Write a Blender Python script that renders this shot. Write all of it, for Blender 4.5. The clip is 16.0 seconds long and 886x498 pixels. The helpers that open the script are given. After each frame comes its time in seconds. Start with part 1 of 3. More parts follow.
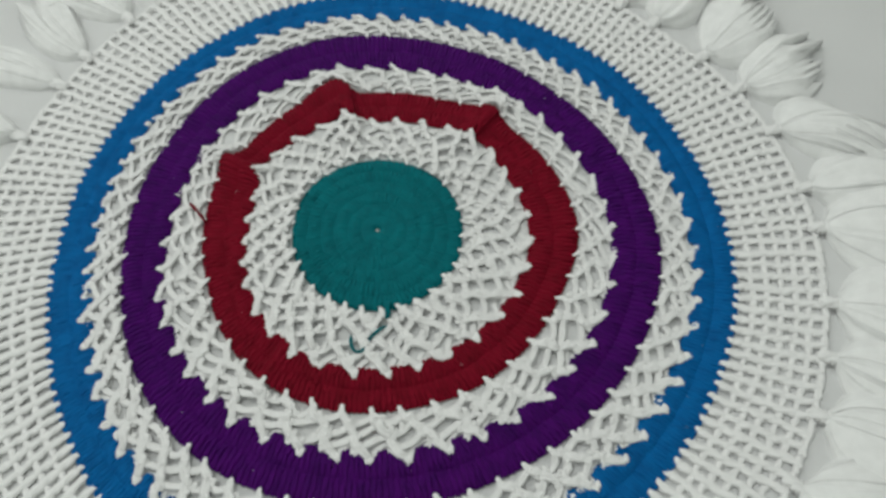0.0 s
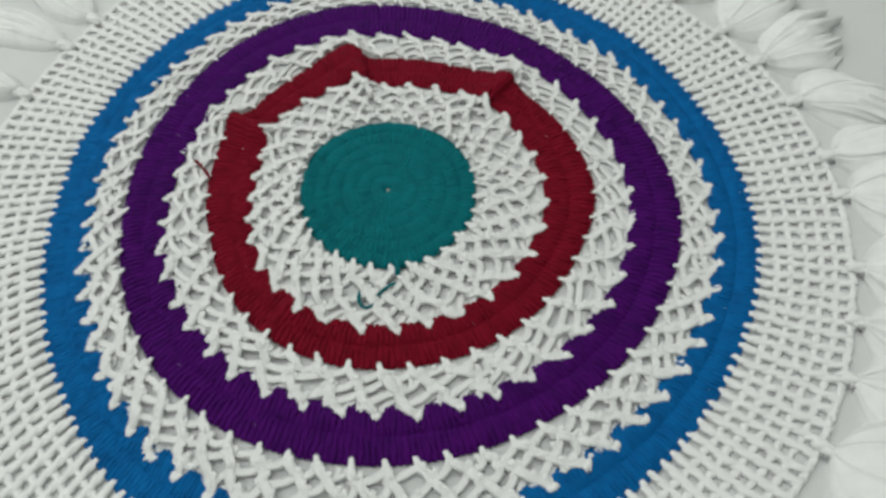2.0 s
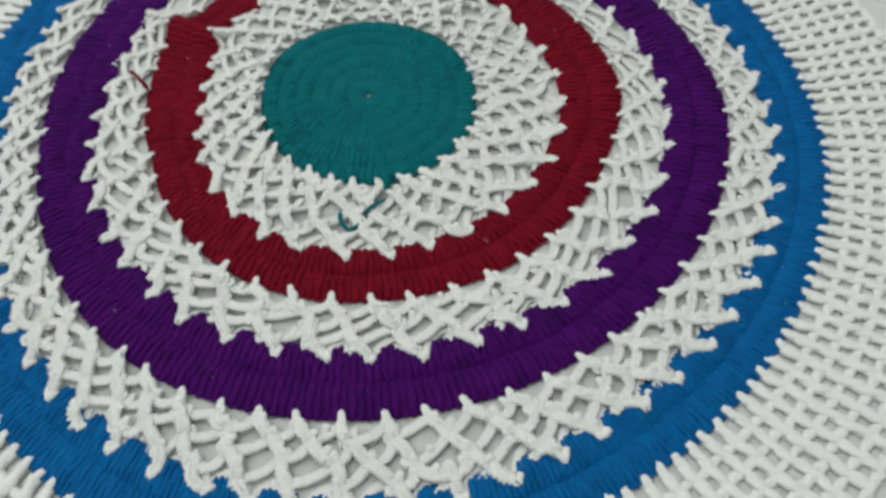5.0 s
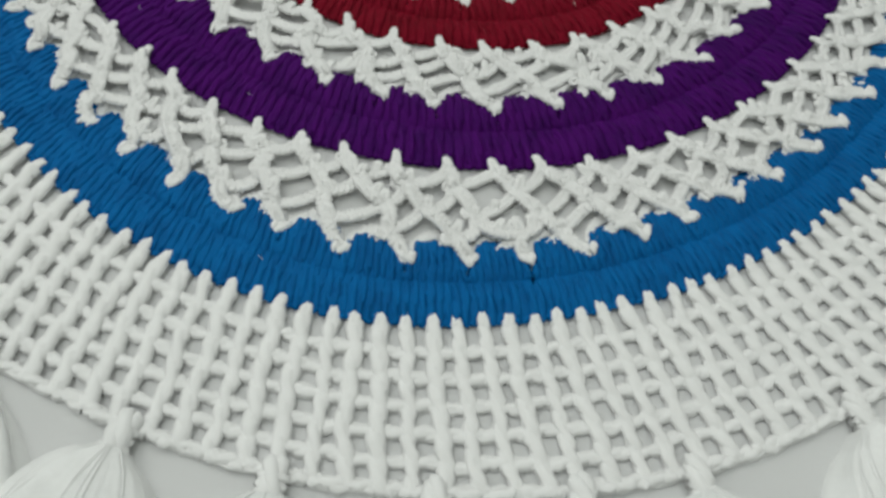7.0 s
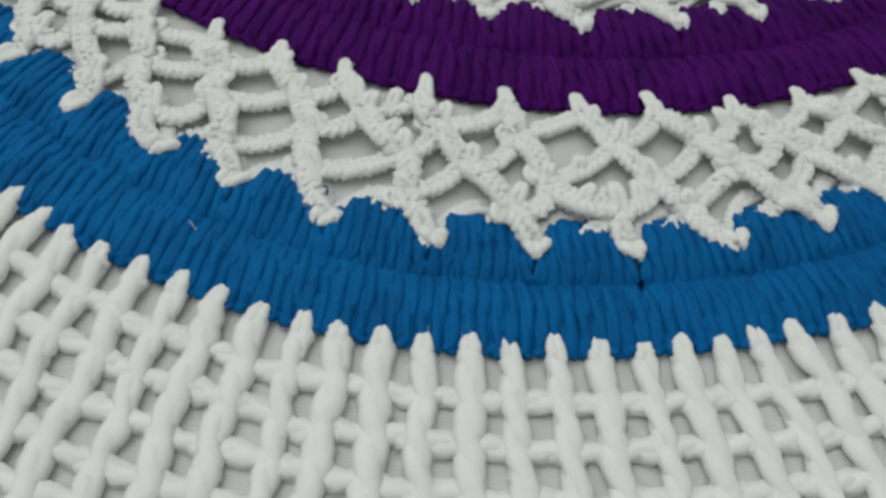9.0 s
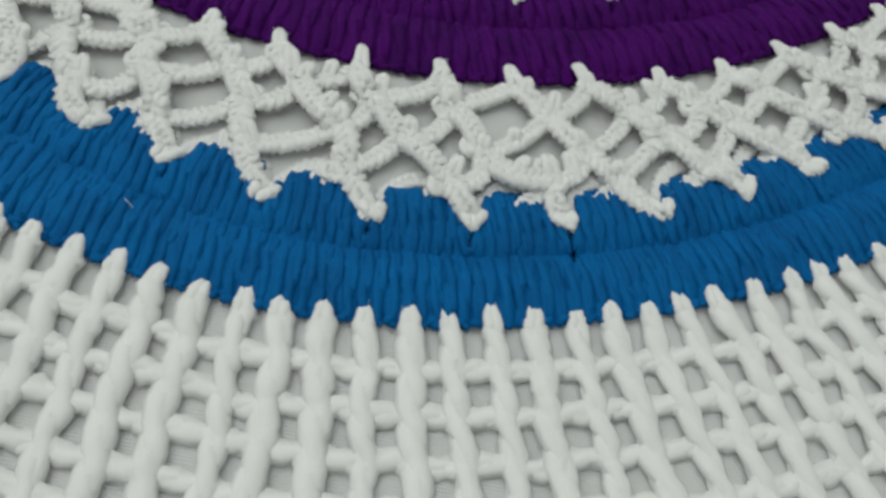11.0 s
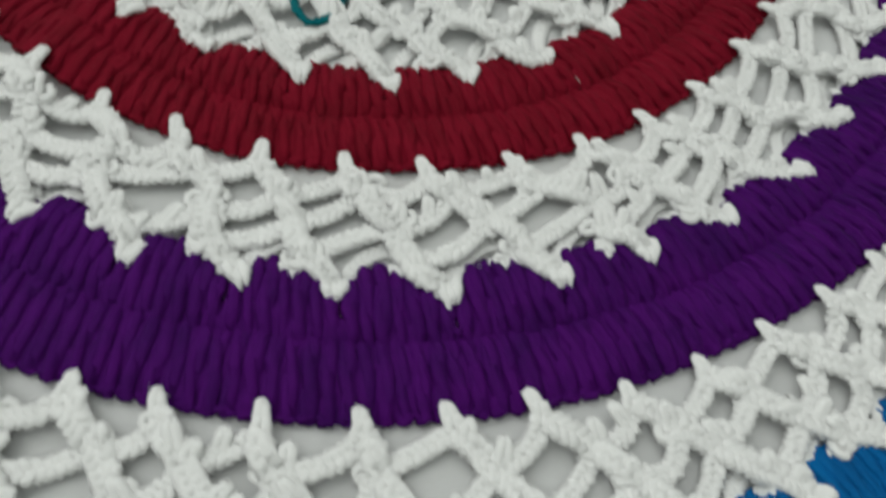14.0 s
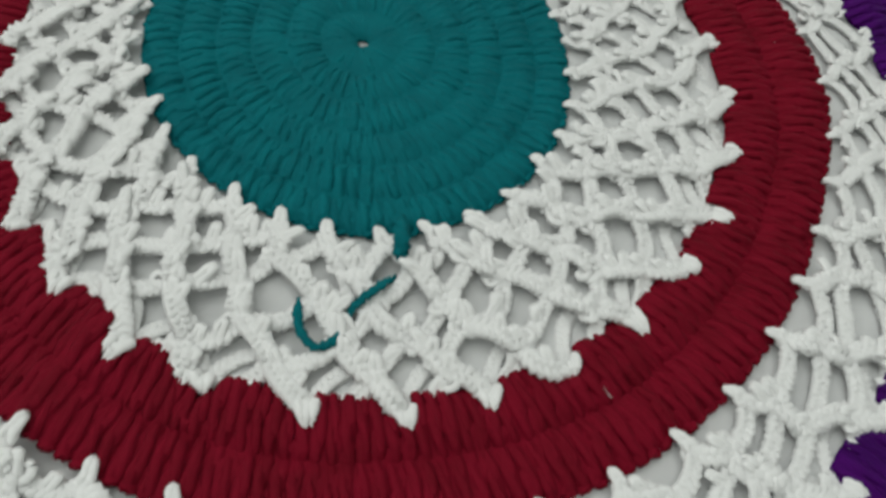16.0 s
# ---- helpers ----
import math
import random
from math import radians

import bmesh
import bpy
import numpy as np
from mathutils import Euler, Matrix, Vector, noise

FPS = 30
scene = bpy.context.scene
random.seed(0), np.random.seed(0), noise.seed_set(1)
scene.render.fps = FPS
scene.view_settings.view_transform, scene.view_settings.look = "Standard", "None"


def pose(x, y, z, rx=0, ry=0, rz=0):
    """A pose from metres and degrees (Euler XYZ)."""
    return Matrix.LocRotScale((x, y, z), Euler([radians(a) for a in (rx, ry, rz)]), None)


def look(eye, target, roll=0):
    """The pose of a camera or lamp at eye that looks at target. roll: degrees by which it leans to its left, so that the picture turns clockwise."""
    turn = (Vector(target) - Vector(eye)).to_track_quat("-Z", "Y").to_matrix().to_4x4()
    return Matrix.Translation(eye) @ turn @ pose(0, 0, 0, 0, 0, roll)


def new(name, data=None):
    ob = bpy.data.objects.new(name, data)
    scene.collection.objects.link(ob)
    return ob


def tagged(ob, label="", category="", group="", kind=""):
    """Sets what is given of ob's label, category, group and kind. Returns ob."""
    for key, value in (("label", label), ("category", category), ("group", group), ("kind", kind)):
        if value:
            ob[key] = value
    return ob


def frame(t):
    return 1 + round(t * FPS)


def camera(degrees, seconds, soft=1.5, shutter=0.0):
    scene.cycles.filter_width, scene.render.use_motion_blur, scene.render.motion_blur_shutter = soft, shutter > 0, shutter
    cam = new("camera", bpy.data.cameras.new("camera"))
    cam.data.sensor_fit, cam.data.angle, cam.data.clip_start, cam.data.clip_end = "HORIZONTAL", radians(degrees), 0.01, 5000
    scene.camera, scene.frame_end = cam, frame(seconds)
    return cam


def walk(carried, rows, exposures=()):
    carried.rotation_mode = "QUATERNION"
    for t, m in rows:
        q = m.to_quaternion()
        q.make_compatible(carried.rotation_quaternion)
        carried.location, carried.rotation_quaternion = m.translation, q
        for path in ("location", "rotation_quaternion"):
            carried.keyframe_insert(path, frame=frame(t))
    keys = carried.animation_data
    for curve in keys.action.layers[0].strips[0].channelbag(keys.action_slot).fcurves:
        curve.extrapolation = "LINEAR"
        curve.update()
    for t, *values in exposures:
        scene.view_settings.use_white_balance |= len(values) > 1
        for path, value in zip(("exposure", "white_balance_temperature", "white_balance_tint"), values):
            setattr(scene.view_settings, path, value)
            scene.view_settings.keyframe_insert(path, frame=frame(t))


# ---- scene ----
cam = camera(58.71, 16.0, soft=3.1, shutter=0.5)
# seconds, x, y, z, yaw, pitch, roll
ROWS = [
    (0.0, 0.0910, -0.3288, 0.5275, 6.88, -58.98, -3.46),
    (0.5, 0.0895, -0.3367, 0.5317, 7.14, -57.46, -3.36),
    (1.0, 0.0848, -0.3464, 0.5249, 7.93, -57.21, -3.08),
    (1.5, 0.0796, -0.3618, 0.5035, 8.94, -57.11, -3.24),
    (2.0, 0.0815, -0.3682, 0.4790, 6.26, -56.27, -1.79),
    (2.5, 0.0857, -0.3853, 0.4591, 6.91, -54.58, -3.45),
    (3.0, 0.0943, -0.3972, 0.4522, 4.14, -50.96, -4.77),
    (5.3, 0.0529, -0.3541, 0.3423, 1.33, -56.93, 0.56),
    (5.5, 0.0478, -0.3568, 0.3316, -0.06, -57.55, 2.62),
    (6.0, 0.0308, -0.3751, 0.2946, -2.43, -60.05, 8.23),
    (6.5, 0.0224, -0.3875, 0.2814, -3.31, -61.34, 11.17),
    (7.0, 0.0214, -0.3973, 0.2749, -2.83, -61.96, 11.74),
    (7.5, 0.0244, -0.3857, 0.2561, -3.24, -62.75, 11.73),
    (8.0, 0.0238, -0.3695, 0.2128, 3.98, -62.28, 7.55),
    (8.5, 0.0269, -0.3542, 0.1621, 6.39, -60.14, 6.22),
    (11.0, 0.0246, -0.3492, 0.1691, -6.08, -62.95, 16.57),
    (11.5, 0.0380, -0.3114, 0.1687, -6.99, -64.22, 14.81),
    (12.0, 0.0358, -0.2799, 0.1552, -6.95, -64.25, 13.72),
    (12.5, 0.0371, -0.2723, 0.1410, -8.44, -65.35, 15.12),
    (13.0, 0.0381, -0.2751, 0.1484, -9.71, -65.08, 16.25),
    (13.5, 0.0357, -0.2691, 0.1611, -9.26, -62.92, 15.61),
    (14.0, 0.0244, -0.2584, 0.1721, -9.60, -61.88, 15.61),
    (14.5, 0.0086, -0.2361, 0.1811, -10.36, -60.10, 15.67),
    (15.0, -0.0009, -0.2261, 0.1857, -8.21, -58.74, 14.28),
    (15.5, 0.0035, -0.2022, 0.1864, -10.54, -58.90, 15.29),
    (16.0, 0.0076, -0.1809, 0.1921, -11.12, -59.87, 15.44),
]
walk(cam, [(t, pose(x, y, z, 90 + pitch, 0, yaw) @ pose(0, 0, 0, 0, 0, roll)) for t, x, y, z, yaw, pitch, roll in ROWS],
     [(0.0, -0.28), (3.0, -0.13), (5.5, -0.16), (7.0, -0.20), (8.5, -0.28), (11.0, -0.31), (13.0, -0.22), (16.0, -0.24)])

# ---- light: a broad area lamp behind and to the side of the cloth, in a closed white room ----
world = bpy.data.worlds.new("room_air")
world.use_nodes = True
world.node_tree.nodes["Background"].inputs[0].default_value = (0.9, 0.95, 1.0, 1)
world.node_tree.nodes["Background"].inputs[1].default_value = 0.05
scene.world = world


def area_lamp(name, eye, target, sx, sy, power, colour):
    data = bpy.data.lights.new(name, "AREA")
    data.shape, data.size, data.size_y, data.energy, data.color = "RECTANGLE", sx, sy, power, colour
    ob = new(name, data)
    ob.matrix_world = look(eye, target)
    return ob


# stands in for the unseen room light, oversized to soften the shadows
area_lamp("unseen_soft_light", (-0.85, 0.38, 2.08), (0, 0, 0), 2.8, 2.6, 41.0, (0.975, 1.0, 0.965))


# ---- materials ----
def nodes_of(name):
    m = bpy.data.materials.new(name)
    m.use_nodes = True
    nt = m.node_tree
    return m, nt, nt.nodes["Principled BSDF"]


def node(nt, kind, **inputs):
    n = nt.nodes.new(kind)
    for key, value in inputs.items():
        n.inputs[key.replace("_", " ")].default_value = value
    return n


def yarn_material(name, dark, light, sheen=0.25, rough=0.8, fibre=0.35, glow=0.0, gloss=0.12):
    """Spun acrylic yarn: blotchy dye, fine fibre relief, a fuzzy sheen."""
    m, nt, b = nodes_of(name)
    geo = nt.nodes.new("ShaderNodeNewGeometry")
    coarse = node(nt, "ShaderNodeTexNoise", Scale=90.0, Detail=3.0)
    fine = node(nt, "ShaderNodeTexNoise", Scale=2200.0, Detail=4.0)
    mid = node(nt, "ShaderNodeTexNoise", Scale=380.0, Detail=2.0)
    for n in (coarse, fine, mid):
        nt.links.new(geo.outputs["Position"], n.inputs["Vector"])
    mix = nt.nodes.new("ShaderNodeMath")
    mix.operation = "MULTIPLY_ADD"
    nt.links.new(fine.outputs["Fac"], mix.inputs[0])
    mix.inputs[1].default_value = 0.5
    nt.links.new(coarse.outputs["Fac"], mix.inputs[2])
    isle = nt.nodes.new("ShaderNodeMath")
    isle.operation = "MULTIPLY_ADD"
    nt.links.new(geo.outputs["Random Per Island"], isle.inputs[0])
    isle.inputs[1].default_value = 0.22
    nt.links.new(mix.outputs[0], isle.inputs[2])
    ramp = nt.nodes.new("ShaderNodeValToRGB")
    ramp.color_ramp.elements[0].position, ramp.color_ramp.elements[1].position = 0.5, 1.05
    ramp.color_ramp.elements[0].color, ramp.color_ramp.elements[1].color = (*dark, 1), (*light, 1)
    nt.links.new(isle.outputs[0], ramp.inputs[0])
    nt.links.new(ramp.outputs[0], b.inputs["Base Color"])
    b.inputs["Roughness"].default_value = rough
    b.inputs["Specular IOR Level"].default_value = gloss
    b.inputs["Sheen Weight"].default_value = sheen
    b.inputs["Sheen Roughness"].default_value = 0.5
    b.inputs["Sheen Tint"].default_value = (*[min(1, 0.1 + 2 * c) for c in light], 1)
    bump1 = node(nt, "ShaderNodeBump", Strength=fibre, Distance=0.0007)
    bump2 = node(nt, "ShaderNodeBump", Strength=fibre, Distance=0.0012)
    nt.links.new(fine.outputs["Fac"], bump1.inputs["Height"])
    nt.links.new(mid.outputs["Fac"], bump2.inputs["Height"])
    nt.links.new(bump1.outputs[0], bump2.inputs["Normal"])
    nt.links.new(bump2.outputs[0], b.inputs["Normal"])
    if glow:
        # loosely spun yarn lets some light through
        thin = node(nt, "ShaderNodeBsdfTranslucent", Color=(0.97, 0.975, 0.965, 1))
        blend = nt.nodes.new("ShaderNodeMixShader")
        blend.inputs[0].default_value = glow
        nt.links.new(b.outputs[0], blend.inputs[1])
        nt.links.new(thin.outputs[0], blend.inputs[2])
        nt.links.new(blend.outputs[0], nt.nodes["Material Output"].inputs["Surface"])
    return m


WHITE = yarn_material("white_yarn", (0.90, 0.905, 0.895), (0.95, 0.955, 0.945), 0.8, 0.85, 0.22, 0.06)
TEAL = yarn_material("teal_yarn", (0, 0.110, 0.130), (0, 0.157, 0.182), 0.0, 0.75, 0.5)
RED = yarn_material("red_yarn", (0.136, 0.001, 0.009), (0.204, 0.002, 0.016), 0.0, 0.75, 0.5)
PURPLE = yarn_material("purple_yarn", (0.034, 0.0005, 0.082), (0.070, 0.0012, 0.135), 0.0, 0.75, 0.5)
BLUE = yarn_material("blue_yarn", (0, 0.088, 0.28), (0, 0.137, 0.40), 0.0, 0.7, 0.5)
TASSEL = yarn_material("tassel_yarn", (0.80, 0.81, 0.80), (0.90, 0.91, 0.90), 0.5, 0.7, 0.15)


def cloth_material():
    """White cotton sheet with a fine plain weave and faint creases."""
    m, nt, b = nodes_of("white_cotton_sheet")
    geo = nt.nodes.new("ShaderNodeNewGeometry")
    sep = nt.nodes.new("ShaderNodeSeparateXYZ")
    nt.links.new(geo.outputs["Position"], sep.inputs[0])
    waves = []
    for axis, pitch in (("X", 0.00065), ("Y", 0.00075)):
        mul = nt.nodes.new("ShaderNodeMath")
        mul.operation = "MULTIPLY"
        mul.inputs[1].default_value = 2 * math.pi / pitch
        nt.links.new(sep.outputs[axis], mul.inputs[0])
        s = nt.nodes.new("ShaderNodeMath")
        s.operation = "SINE"
        nt.links.new(mul.outputs[0], s.inputs[0])
        waves.append(s)
    prod = nt.nodes.new("ShaderNodeMath")
    prod.operation = "MAXIMUM"
    nt.links.new(waves[0].outputs[0], prod.inputs[0])
    nt.links.new(waves[1].outputs[0], prod.inputs[1])
    slub = node(nt, "ShaderNodeTexNoise", Scale=260.0, Detail=3.0)
    stain = node(nt, "ShaderNodeTexNoise", Scale=9.0, Detail=3.0)
    for n in (slub, stain):
        nt.links.new(geo.outputs["Position"], n.inputs["Vector"])
    ramp = nt.nodes.new("ShaderNodeValToRGB")
    ramp.color_ramp.elements[0].position, ramp.color_ramp.elements[1].position = 0.3, 0.7
    ramp.color_ramp.elements[0].color, ramp.color_ramp.elements[1].color = (0.85, 0.86, 0.857, 1), (0.89, 0.90, 0.897, 1)
    nt.links.new(stain.outputs["Fac"], ramp.inputs[0])
    nt.links.new(ramp.outputs[0], b.inputs["Base Color"])
    b.inputs["Roughness"].default_value = 0.55
    b.inputs["Specular IOR Level"].default_value = 0.45
    b.inputs["Sheen Weight"].default_value = 0.1
    b1 = node(nt, "ShaderNodeBump", Strength=0.7, Distance=0.00028)
    b2 = node(nt, "ShaderNodeBump", Strength=0.4, Distance=0.0006)
    nt.links.new(prod.outputs[0], b1.inputs["Height"])
    nt.links.new(slub.outputs["Fac"], b2.inputs["Height"])
    nt.links.new(b1.outputs[0], b2.inputs["Normal"])
    nt.links.new(b2.outputs[0], b.inputs["Normal"])
    return m


def paint_material():
    m, nt, b = nodes_of("white_wall_paint")
    n = node(nt, "ShaderNodeTexNoise", Scale=6.0, Detail=4.0)
    ramp = nt.nodes.new("ShaderNodeValToRGB")
    ramp.color_ramp.elements[0].color, ramp.color_ramp.elements[1].color = (0.82, 0.84, 0.82, 1), (0.87, 0.88, 0.86, 1)
    nt.links.new(n.outputs["Fac"], ramp.inputs[0])
    nt.links.new(ramp.outputs[0], b.inputs["Base Color"])
    b.inputs["Roughness"].default_value = 0.9
    return m


SHEET, PAINT = cloth_material(), paint_material()
rng = np.random.default_rng(7)


# ---- mesh building: yarn as swept, plied tubes ----
class Yarn:
    """Collects tubes and makes one mesh of them."""

    def __init__(self):
        self.v, self.f, self.n = [], [], 0

    def tubes(self, lines, radius, sides=6):
        """lines: (m, n, 3) polylines; radius: a number or (m, n)."""
        p = np.asarray(lines, float)
        m, n, _ = p.shape
        r = np.broadcast_to(np.asarray(radius, float), (m, n))
        t = np.gradient(p, axis=1)
        t /= np.linalg.norm(t, axis=2, keepdims=True) + 1e-12
        side = np.cross(t, (0.02, 0.03, 1.0))
        side /= np.linalg.norm(side, axis=2, keepdims=True) + 1e-12
        nor = np.cross(side, t)
        a = np.arange(sides) * 2 * math.pi / sides
        ring = np.cos(a)[:, None] * side[:, :, None] + np.sin(a)[:, None] * nor[:, :, None]
        self.v.append((p[:, :, None] + ring * r[:, :, None, None]).reshape(-1, 3))
        i = np.arange(n - 1)[:, None] * sides
        k, k1 = np.arange(sides), (np.arange(sides) + 1) % sides
        quad = np.stack([i + k, i + k1, i + sides + k1, i + sides + k], -1).reshape(-1, 4)
        self.f.append((quad[None] + (self.n + np.arange(m) * n * sides)[:, None, None]).reshape(-1, 4))
        self.n += m * n * sides
        return self

    def plied(self, lines, ply, off, turns, plies=2, sides=6, flat=0.8, taper=0.25, loose=0.0002, lumpy=0.05, beads=0.0, links=4.0):
        """Lines spun of several plies that wind round each other."""
        p = np.asarray(lines, float)
        m, n, _ = p.shape
        t = np.gradient(p, axis=1)
        t /= np.linalg.norm(t, axis=2, keepdims=True) + 1e-12
        side = np.cross(t, (0.02, 0.03, 1.0))
        side /= np.linalg.norm(side, axis=2, keepdims=True) + 1e-12
        nor = np.cross(side, t)
        u = np.linspace(0, 1, n)
        start = rng.uniform(0, 2 * math.pi, (m, 1))
        ends = np.minimum(1, np.minimum(u, 1 - u) * 6 + taper)
        size = rng.uniform(0.88, 1.14, (m, 1))
        for k in range(plies):
            phi = start + 2 * math.pi * (turns * u[None] + k / plies)
            q = p + off * (np.cos(phi)[..., None] * side + flat * np.sin(phi)[..., None] * nor)
            q = q + rng.normal(0, loose, q.shape)
            # chain stitches swell and pinch in turn
            swell = 1 + beads * np.sin(2 * math.pi * (links * u[None] + k / plies) + start)
            self.tubes(q, ply * size * ends[None] * swell * (1 + np.clip(rng.normal(0, lumpy, (m, n)), -0.35, 0.35)), sides)
        return self

    def braid(self, line, strand, wide, high, pitch=0.0044, sides=5, neat=1.0):
        """One crochet chain along a line: three strands plaited over each other, so that the links show."""
        p = np.asarray(line, float)
        run = np.r_[0, np.cumsum(np.linalg.norm(np.diff(p, axis=0), axis=1))]
        long = run[-1]
        n = max(8, int(long / pitch * 6) + 1)
        at = np.linspace(0, long, n)
        p = np.stack([np.interp(at, run, p[:, k]) for k in range(3)], 1)
        t = np.gradient(p, axis=0)
        t /= np.linalg.norm(t, axis=1, keepdims=True) + 1e-12
        side = np.cross(t, (0.02, 0.03, 1.0))
        side /= np.linalg.norm(side, axis=1, keepdims=True) + 1e-12
        nor = np.cross(side, t)
        start, size = rng.uniform(0, 2 * math.pi), rng.uniform(0.9, 1.12)
        close = np.minimum(1, 0.45 + np.minimum(at, long - at) / 0.004)
        phi = start + 2 * math.pi * at / pitch + np.cumsum(rng.normal(0, 0.10 * neat, n))
        lines = []
        for k in range(3):
            f = phi + 2 * math.pi * k / 3
            lines.append(p + side * (wide * close * np.sin(f))[:, None] + nor * (high * np.sin(2 * f))[:, None] + rng.normal(0, 0.00006, (n, 3)))
        return self.tubes(lines, strand * size * (1 + np.clip(rng.normal(0, 0.05, (3, n)), -0.2, 0.2)), sides)

    def faces(self, verts, quads):
        self.v.append(np.asarray(verts, float))
        self.f.append(np.asarray(quads, int) + self.n)
        self.n += len(verts)
        return self

    def mesh(self, name, material):
        v, f = np.concatenate(self.v), np.concatenate(self.f)
        me = bpy.data.meshes.new(name)
        me.vertices.add(len(v))
        me.vertices.foreach_set("co", v.astype(np.float32).ravel())
        me.loops.add(f.size)
        me.loops.foreach_set("vertex_index", f.astype(np.int32).ravel())
        me.polygons.add(len(f))
        me.polygons.foreach_set("loop_start", np.arange(0, f.size, 4, dtype=np.int32))
        me.update(calc_edges=True)
        me.polygons.foreach_set("use_smooth", np.ones(len(f), bool))
        me.materials.append(material)
        me.update()
        return me


def part(name, yarn, material, parent, label="", flat=0.68):
    """One mesh under a thing or part; flat: how far the yarn is pressed down."""
    yarn.v = [v.reshape(-1, 3) * (1, 1, flat) for v in yarn.v]
    ob = new(name, yarn.mesh(name, material))
    ob.parent = parent
    return tagged(ob, label=label)


def arcs(a, b, lift, n=11, bow=0.0):
    """Curves from a to b, both (m, 3), that rise by lift in the middle and bow sideways."""
    a, b = np.asarray(a, float), np.asarray(b, float)
    u = np.linspace(0, 1, n)[None, :, None]
    p = a[:, None] * (1 - u) + b[:, None] * u
    hump = 4 * u * (1 - u)
    d = b - a
    across = np.stack([-d[:, 1], d[:, 0], 0 * d[:, 0]], 1)
    across /= np.linalg.norm(across, axis=1, keepdims=True) + 1e-9
    lift, bow = np.broadcast_to(lift, len(a)), np.broadcast_to(bow, len(a))
    return p + hump * (lift[:, None, None] * np.array([0, 0, 1.0]) + bow[:, None, None] * across[:, None])


# ---- the cloth's plan: each ring's radius in centimetres, by degrees ----
def ring_radius(degs, cms, blur=4.0):
    grid = np.arange(0, 360, 0.5)
    order = np.argsort(np.mod(degs, 360))
    r = np.interp(grid, np.mod(degs, 360)[order], np.asarray(cms, float)[order], period=360)
    k = np.arange(-40, 41) * 0.5
    w = np.exp(-0.5 * (k / blur) ** 2)
    w /= w.sum()
    return np.convolve(np.r_[r[-40:], r, r[:40]], w, "valid") / 100


RINGS = [
    ring_radius([0, 180],
                [0.20, 0.20], 4),
    ring_radius([3, 53, 98, 148, 179, 218, 267, 285, 329],
                [6.7, 6.8, 6.9, 7.1, 6.7, 6.8, 7.1, 7.2, 7.0], 4),
    ring_radius([10, 31, 49, 61, 71, 98, 104, 108, 130, 150, 155, 158, 174, 189, 213, 227, 253, 281, 308, 334, 355],
                [12.0, 11.7, 12.1, 11.9, 11.4, 11.2, 11.6, 12.3, 11.9, 12.0, 12.2, 10.9, 10.5, 10.5, 11.0, 11.4, 11.9, 12.0, 12.1, 12.1, 12.3], 2),
    ring_radius([3, 20, 37, 46, 55, 62, 72, 90, 103, 106, 110, 115, 123, 134, 149, 155, 160, 176, 205, 226, 244, 267, 284, 300, 341],
                [15.8, 15.4, 15.0, 14.8, 15.4, 14.8, 14.3, 14.3, 14.4, 15.2, 16.2, 16.2, 15.2, 14.7, 14.3, 15.2, 14.6, 14.0, 13.6, 14.2, 14.8, 15.0, 15.0, 15.2, 15.2], 1.5),
    ring_radius([5, 22, 37, 52, 69, 94, 114, 130, 145, 167, 180, 206, 222, 248, 265, 285, 301, 333, 351],
                [18.6, 18.0, 17.7, 17.7, 17.1, 17.4, 18.1, 18.2, 17.5, 16.9, 16.8, 17.4, 17.6, 17.9, 18.1, 18.25, 18.5, 18.8, 18.7], 4),
    ring_radius([9, 20, 33, 48, 64, 79, 92, 109, 124, 140, 158, 187, 201, 216, 233, 247, 273, 303, 341, 359],
                [21.7, 21.2, 20.8, 20.4, 20.6, 20.7, 21.2, 21.9, 21.9, 21.3, 20.5, 20.0, 20.1, 20.6, 21.2, 21.5, 21.5, 21.6, 22.0, 22.1], 4),
    ring_radius([5, 17, 31, 45, 58, 73, 92, 106, 118, 130, 144, 156, 170, 179, 194, 207, 220, 232, 248, 265, 282, 293, 305, 328, 352],
                [24.6, 24.2, 23.8, 23.4, 23.4, 23.4, 23.8, 24.4, 24.6, 24.5, 23.8, 23.5, 23.0, 22.9, 22.6, 23.1, 23.6, 24.4, 25.1, 25.7, 25.7, 25.4, 25.1, 25.1, 24.9], 4),
    ring_radius([0, 8, 18, 30, 44, 58, 70, 93, 116, 126, 137, 146, 158, 173, 184, 191, 204, 216, 230, 240, 253, 268, 288, 303, 328, 351],
                [27.5, 27.2, 26.8, 26.5, 26.6, 26.2, 26.4, 27.0, 27.5, 27.0, 26.7, 26.4, 25.9, 25.7, 25.3, 25.6, 25.8, 26.3, 27.0, 27.8, 28.5, 28.8, 28.3, 28.1, 27.8, 27.8], 4),
    ring_radius([1, 14, 25, 44, 70, 100, 125, 139, 147, 157, 166, 190, 230, 262, 290, 336, 350],
                [34.0, 33.9, 33.8, 32.6, 33.2, 34.2, 34.8, 34.6, 33.7, 33.0, 32.6, 32.6, 34.0, 34.6, 34.8, 34.2, 34.0], 4),
]


for k in (2, 4, 6):
    RINGS[k] = RINGS[k] + 0.0010 + 0.0020 * np.maximum(0, -np.sin(np.radians(np.arange(0, 360, 0.5))))


